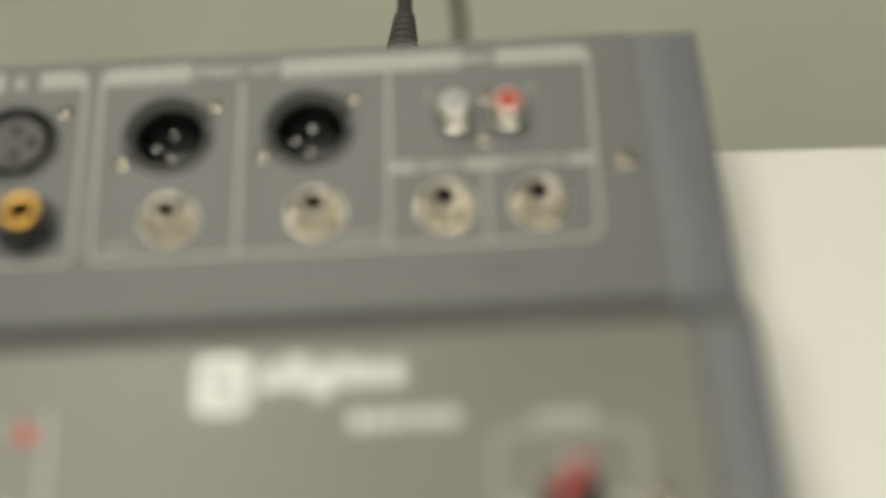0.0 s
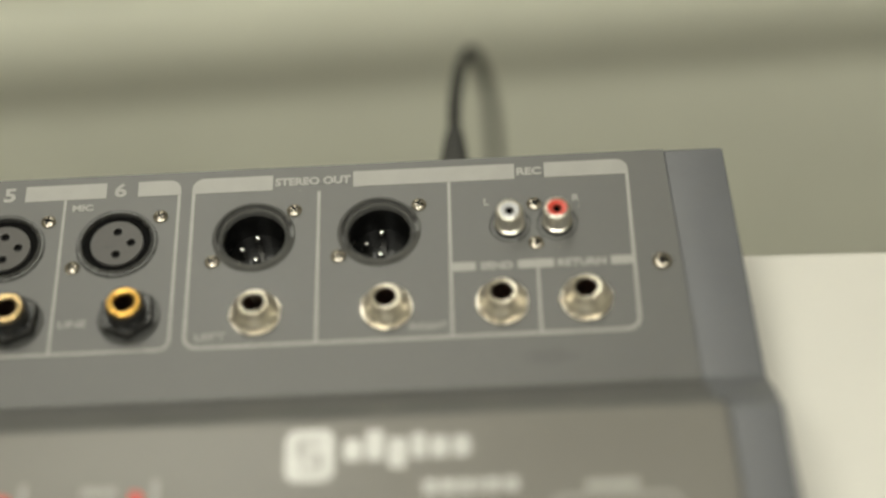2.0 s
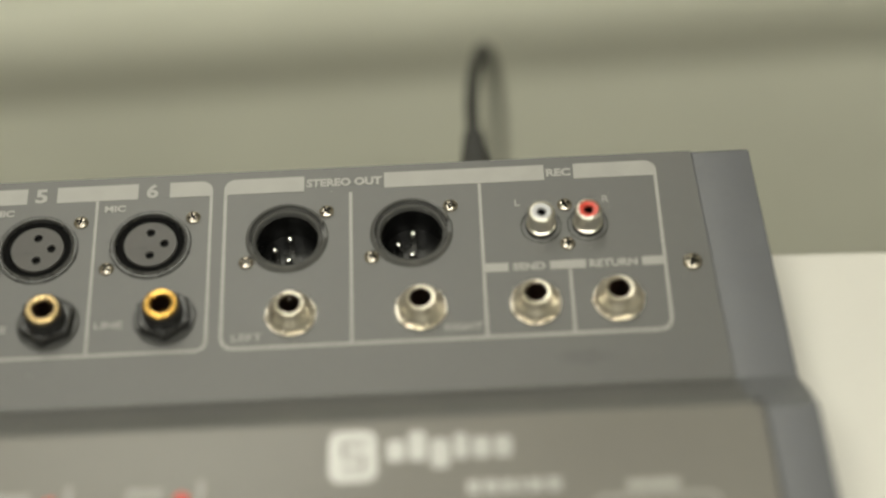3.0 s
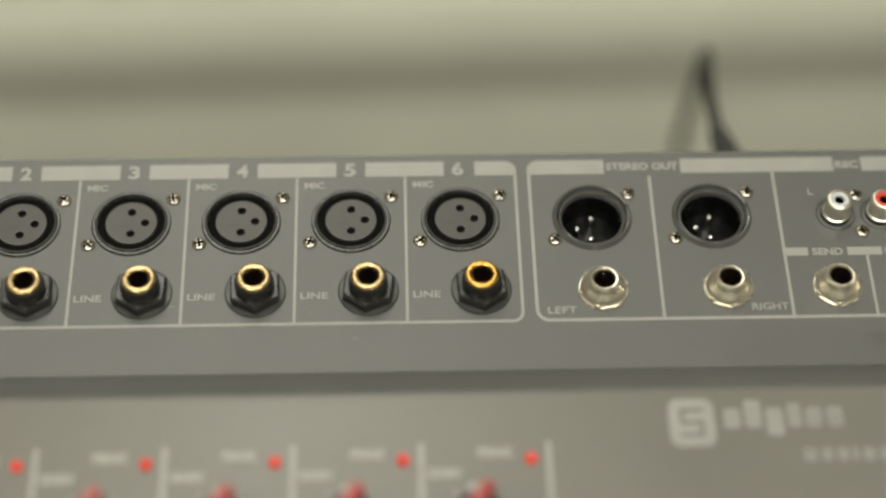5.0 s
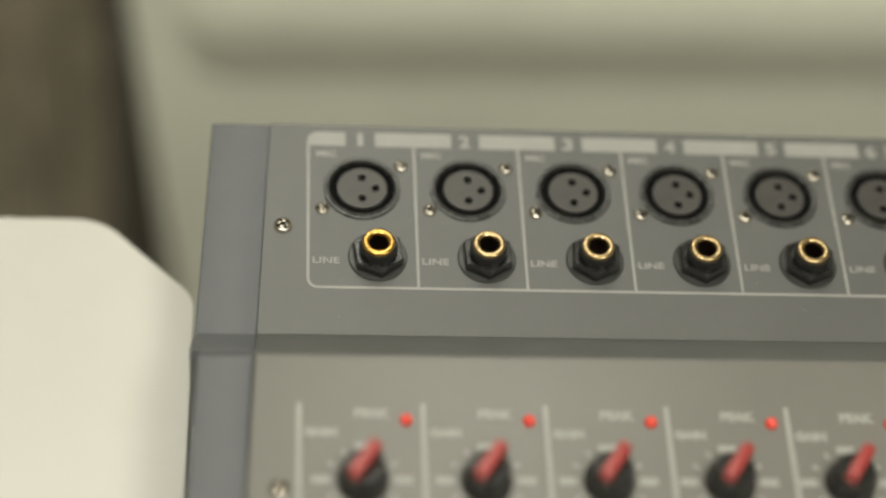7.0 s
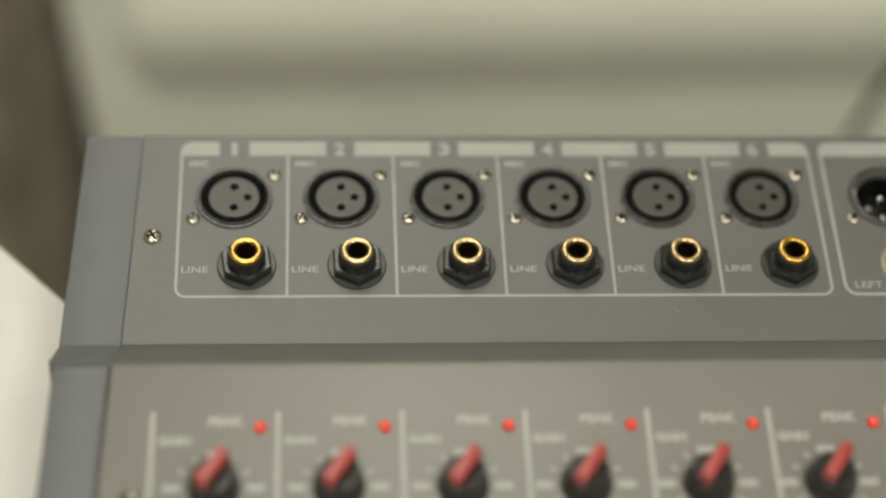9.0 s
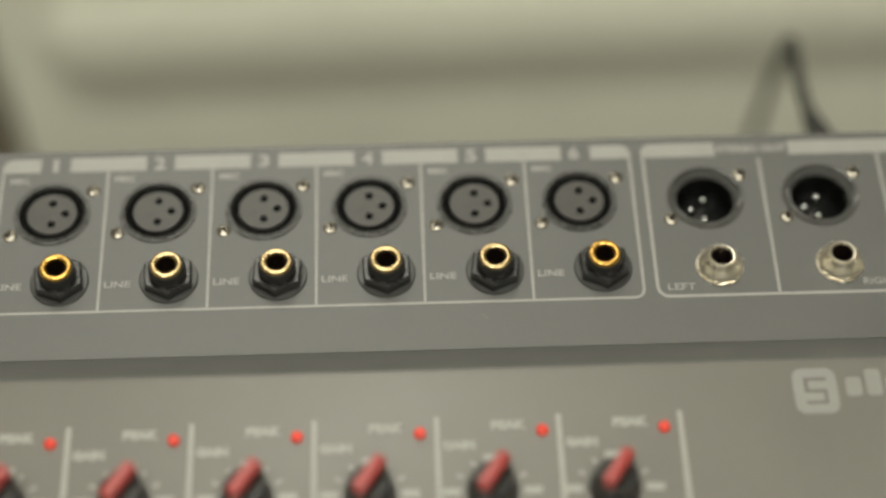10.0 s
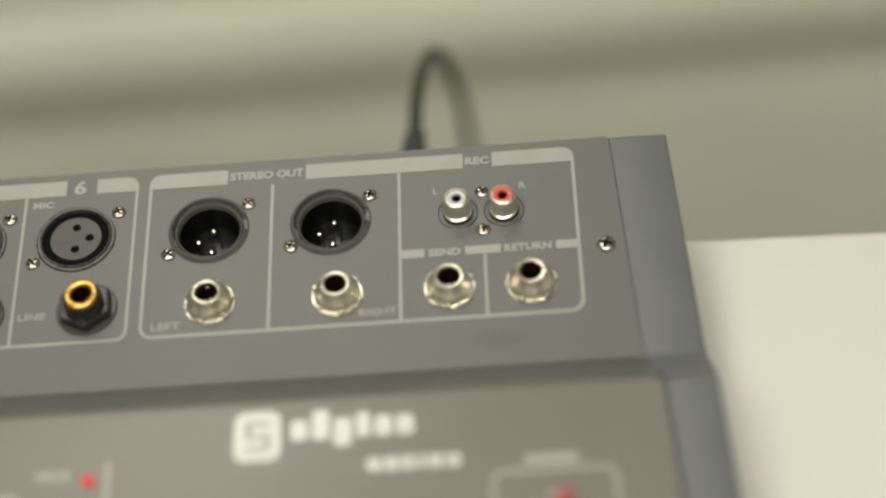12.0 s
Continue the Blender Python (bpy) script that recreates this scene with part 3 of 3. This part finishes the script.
def bar(u0, u1, v0, v1, m=UP, mat=INK, name="printed_bar"):
    return printed(name, block(u0, u1, v0, v1, -0.004, 0.012), m, mat)


def words(text, u, v, wide, high, m=UP, mat=INK, bold=0.012):
    """Printed lettering, every letter a piece of its own."""
    bm = bmesh.new()
    bm.from_mesh(lettering(text, wide, high * depth_of(m), bold))
    bmesh.ops.remove_doubles(bm, verts=bm.verts, dist=1e-6)
    left = set(bm.verts)
    while left:
        seed = left.pop()
        island, stack = [seed], [seed]
        while stack:
            for e in stack.pop().link_edges:
                for w in e.verts:
                    if w in left:
                        left.remove(w)
                        island.append(w)
                        stack.append(w)
        order = {w: k for k, w in enumerate(island)}
        faces = {f for w in island for f in w.link_faces}
        me = bpy.data.meshes.new("printed_letter")
        me.from_pydata([w.co[:] for w in island], [], [[order[w] for w in f.verts] for f in sorted(faces, key=lambda f: f.index)])
        me.materials.append(mat)
        put("printed_letter", me, mixer, at_cm(m, u, v))
    bm.free()


def corner_bar(u0, u1, left):
    """A printed bar with its outer upper corner rounded."""
    pts = [(u0, 1.52), (u1, 1.52)]
    pts += [(u1, 2.02)] + corner(u0 + 0.34, 1.68, 0.34, 90, 180, 6) if left else corner(u1 - 0.34, 1.68, 0.34, 0, 90, 6) + [(u0, 2.02)]
    return printed("printed_bar", prism(pts, -0.004, 0.014))


THIN = 0.085
printed("printed_frame", open_top(outline(-1.65, 17.66, -3.45, 2.02, 0.34, THIN, -0.004, 0.012), -1.3, 17.3, 1.8))
printed("printed_frame", open_top(outline(17.98, 30.36, -3.45, 2.02, 0.40, 0.095, -0.004, 0.012), 18.4, 29.95, 1.8))
corner_bar(-1.65, -0.48, True)
for k in range(5):
    bar(PITCH * k + 0.42, PITCH * k + 2.75, 1.52, 2.03)
    bar(PITCH * k + 1.555, PITCH * k + 1.635, -3.38, 1.517, name="printed_line")
corner_bar(16.42, 17.66, False)
for k in range(6):
    words(str(k + 1), PITCH * k - 0.03, 1.77, 0.17 if k == 0 else 0.34, 0.46, bold=0.03)
    words("MIC", PITCH * k - 1.07, 1.23, 0.60, 0.22, bold=0.035)
    words("LINE", PITCH * k - 1.08 + 0.01 * k, -2.50, 0.78, 0.21, bold=0.015)
corner_bar(17.98, 20.28, True)
bar(22.57, 27.15, 1.52, 2.03)
corner_bar(27.99, 30.36, False)
words("STEREO OUT", 21.42, 1.78, 2.16, 0.27, bold=0.042)
words("REC", 27.56, 1.76, 0.70, 0.26, bold=0.042)
bar(21.56, 21.65, -3.37, 1.42, name="printed_line")
bar(25.24, 25.33, -3.37, 1.517, name="printed_line")
bar(27.63, 27.71, -3.37, -1.40, name="printed_line")
bar(25.335, 25.97, -1.40, -1.13)
bar(27.12, 28.12, -1.398, -1.13)
bar(29.67, 30.262, -1.40, -1.13)
words("SEND", 26.54, -1.27, 0.90, 0.24, bold=0.038)
words("RETURN", 28.88, -1.27, 1.33, 0.24, bold=0.038)
words("L", 26.33, 0.80, 0.15, 0.22)
words("R", 28.83, 0.80, 0.20, 0.22)
words("LEFT", 18.74, -3.08, 0.82, 0.22, bold=0.008)
words("RIGHT", 24.65, -3.05, 1.04, 0.22, bold=0.008)

# ---- control panel ----
KNOB = bm_mesh("knob", lathe([(0.68, 0.0), (0.68, 0.10), (0.63, 0.16), (0.60, 0.50), (0.57, 0.68), (0.50, 0.76), (0, 0.78)], 36), KNOB_BLACK, 35)
FIN = bm_mesh("grip", block(-0.19, 0.19, -0.60, 0.60, 0.5, 0.86, 0.05, 2), KNOB_BLACK, 35)
POINTER = bm_mesh("pointer", block(-0.18, 0.17, -0.57, 0.59, 0.85, 1.32, 0.08, 3), RED_POINTER, 35)
TICK = bm_mesh("tick", block(0.86, 1.06, -0.04, 0.04, -0.004, 0.012), LOW_INK)
FIGURE = bm_mesh("printed_figure", block(-0.24, 0.24, -0.11, 0.11, -0.004, 0.012), LOW_INK)


def knob(u, s, angle):
    m = at_cm(LOW, u, -s)
    k = put("knob", KNOB, mixer, m, "dark round gain knob with a red pointer")
    turned = m @ Matrix.Rotation(radians(angle), 4, "Z")
    put("grip", FIN, k, turned)
    put("pointer", POINTER, k, turned, "red pointer")
    for j in range(11):
        put("tick", TICK, k, m @ Matrix.Rotation(radians(-60 + 30 * j), 4, "Z"))
    for x, y in ((-1.08, 0.02), (1.08, 0.02), (0.05, 1.02)):
        put("printed_figure", FIGURE, k, m @ Matrix.Translation((x * CM, y * CM, 0)))


LED = bm_mesh("peak_light", lathe([(0.17, -0.02), (0.17, 0.06), (0.14, 0.13), (0.07, 0.17), (0, 0.18)], 20), RED_LENS, 50)
LPITCH, LSHIFT = 3.30, -0.16
for k in range(6):
    u = LPITCH * k + LSHIFT
    knob(3.24 * k - 0.22, 3.5, -35)
    put("peak_light", LED, mixer, at_cm(LOW, u + 1.12, -1.86), "small red peak light")
    words("PEAK", u + 0.22, -1.67, 0.96, 0.27, LOW, LOW_INK, 0.07)
    words("GAIN", u - 1.14, -2.20, 0.86, 0.26, LOW, LOW_INK, 0.07)
    bar(u - 1.79, u - 1.65, -6.6, -1.4, LOW, LOW_INK, "printed_line")
bar(LPITCH * 6 + LSHIFT - 1.79, LPITCH * 6 + LSHIFT - 1.65, -6.6, -1.4, LOW, LOW_INK, "printed_line")
screw(LOW, -2.37, -3.75, 15, True)
screw(LOW, 31.0, -3.75, 40, True)
printed("printed_frame", outline(27.62, 30.78, -6.7, -2.22, 0.3, 0.09, -0.004, 0.012), LOW, LOW_INK)
bar(28.5, 29.8, -2.10, -1.86, LOW, LOW_INK)
knob(29.2, 3.85, -35)

# maker's mark as plain shapes
printed("printed_badge", prism(rounded(21.12, 22.33, -1.60, -0.30, 0.28), -0.004, 0.012), LOW, SILVER_INK)
for a, b, c, d in ((21.42, 22.04, -0.66, -0.57), (21.42, 22.04, -1.0, -0.91), (21.42, 22.04, -1.33, -1.24), (21.42, 21.53, -0.93, -0.60), (21.93, 22.04, -1.30, -0.95)):
    printed("badge_stroke", block(a, b, c, d, 0.008, 0.017), LOW, PANEL_LOW)
x = 22.57
for w, up, down in ((0.44, 0, 0), (0.44, 0.22, 0), (0.46, 0, 0.22), (0.36, 0.12, 0), (0.44, 0, 0), (0.44, 0, 0)):
    printed("badge_letter", prism(rounded(x, x + w, -1.12 - down, -0.58 + up, 0.1, 4), -0.004, 0.012), LOW, SILVER_INK)
    x += w + 0.115
x = 24.55
for w in (0.33, 0.32, 0.28, 0.16, 0.33, 0.36):
    printed("badge_letter", block(x, x + w, -2.04, -1.70, -0.004, 0.012), LOW, SILVER_INK)
    x += w + 0.11

# ---- cable behind the console ----
h = Matrix.Translation((0, 0, 0))
cable = thing("power_cable", Matrix.Translation((0.252, 0.03, TABLE + 0.02)), "black power cable drooping from the back of the console", "cable")
put("cord", bm_mesh("cord", tube([(25.28, 8.0, 74.2), (25.28, 9.4, 73.75), (25.3, 11.4, 73.5), (25.5, 13.6, 73.1), (25.87, 15.9, 72.0), (26.2, 18.2, 69.2), (26.45, 20.6, 65.2), (26.5, 22.4, 60), (26.5, 23.5, 48), (26.5, 24, 20), (27.2, 24, 2.0), (29, 24.2, 0.26), (36, 24, 0.26)], 0.23), RUBBER, 50), cable, h)
put("plug", bm_mesh("plug", tube([(25.28, 2.6, 76.9), (25.28, 4.2, 75.7), (25.28, 6.0, 74.9)], 0.56, 16), RUBBER, 40), cable, h, "moulded black plug")
for k in range(7):
    p = Vector((25.28, 6.2 + 0.5 * k, 74.8 - 0.17 * k))
    r = 0.54 - 0.035 * k
    put("strain_ring", bm_mesh("strain_ring", lathe([(0.2, -0.2), (r - 0.08, -0.2), (r, -0.14), (r, 0.14), (r - 0.08, 0.2), (0.2, 0.2)], 18), RUBBER, 40), cable, h @ Matrix.Translation(p * CM) @ Matrix.Rotation(radians(-109), 4, "X"))


# ---- dust on the connector panel ----
def dust():
    bm = bmesh.new()
    rnd = random.Random(4)
    for _ in range(46):
        u, v, r = rnd.uniform(L_EDGE, R_EDGE), rnd.uniform(-5.0, 2.3), rnd.uniform(0.006, 0.013)
        if any(math.hypot(u - x, v - y) < q + 0.35 for x, y, q in holes):
            continue
        bmesh.ops.create_icosphere(bm, subdivisions=1, radius=r, matrix=Matrix.Translation((u, v, r * 0.4)))
    for u, v, a, n in ((7.62, -2.95, 0.2, 0.35), (28.9, 0.55, 1.2, 0.2), (12.9, -4.1, 2.4, 0.28)):
        m = Matrix.Translation((u, v, 0.012)) @ Matrix.Rotation(a, 4, "Z") @ Matrix.Diagonal((n, 0.012, 0.012, 1))
        bmesh.ops.create_icosphere(bm, subdivisions=1, radius=0.5, matrix=m)
    ob = new("dust", bm_mesh("dust", bm, DUST))
    ob.matrix_basis = UP
    return tagged(ob, "pale dust specks and short hairs on the console", "dust", kind="stuff")


dust()
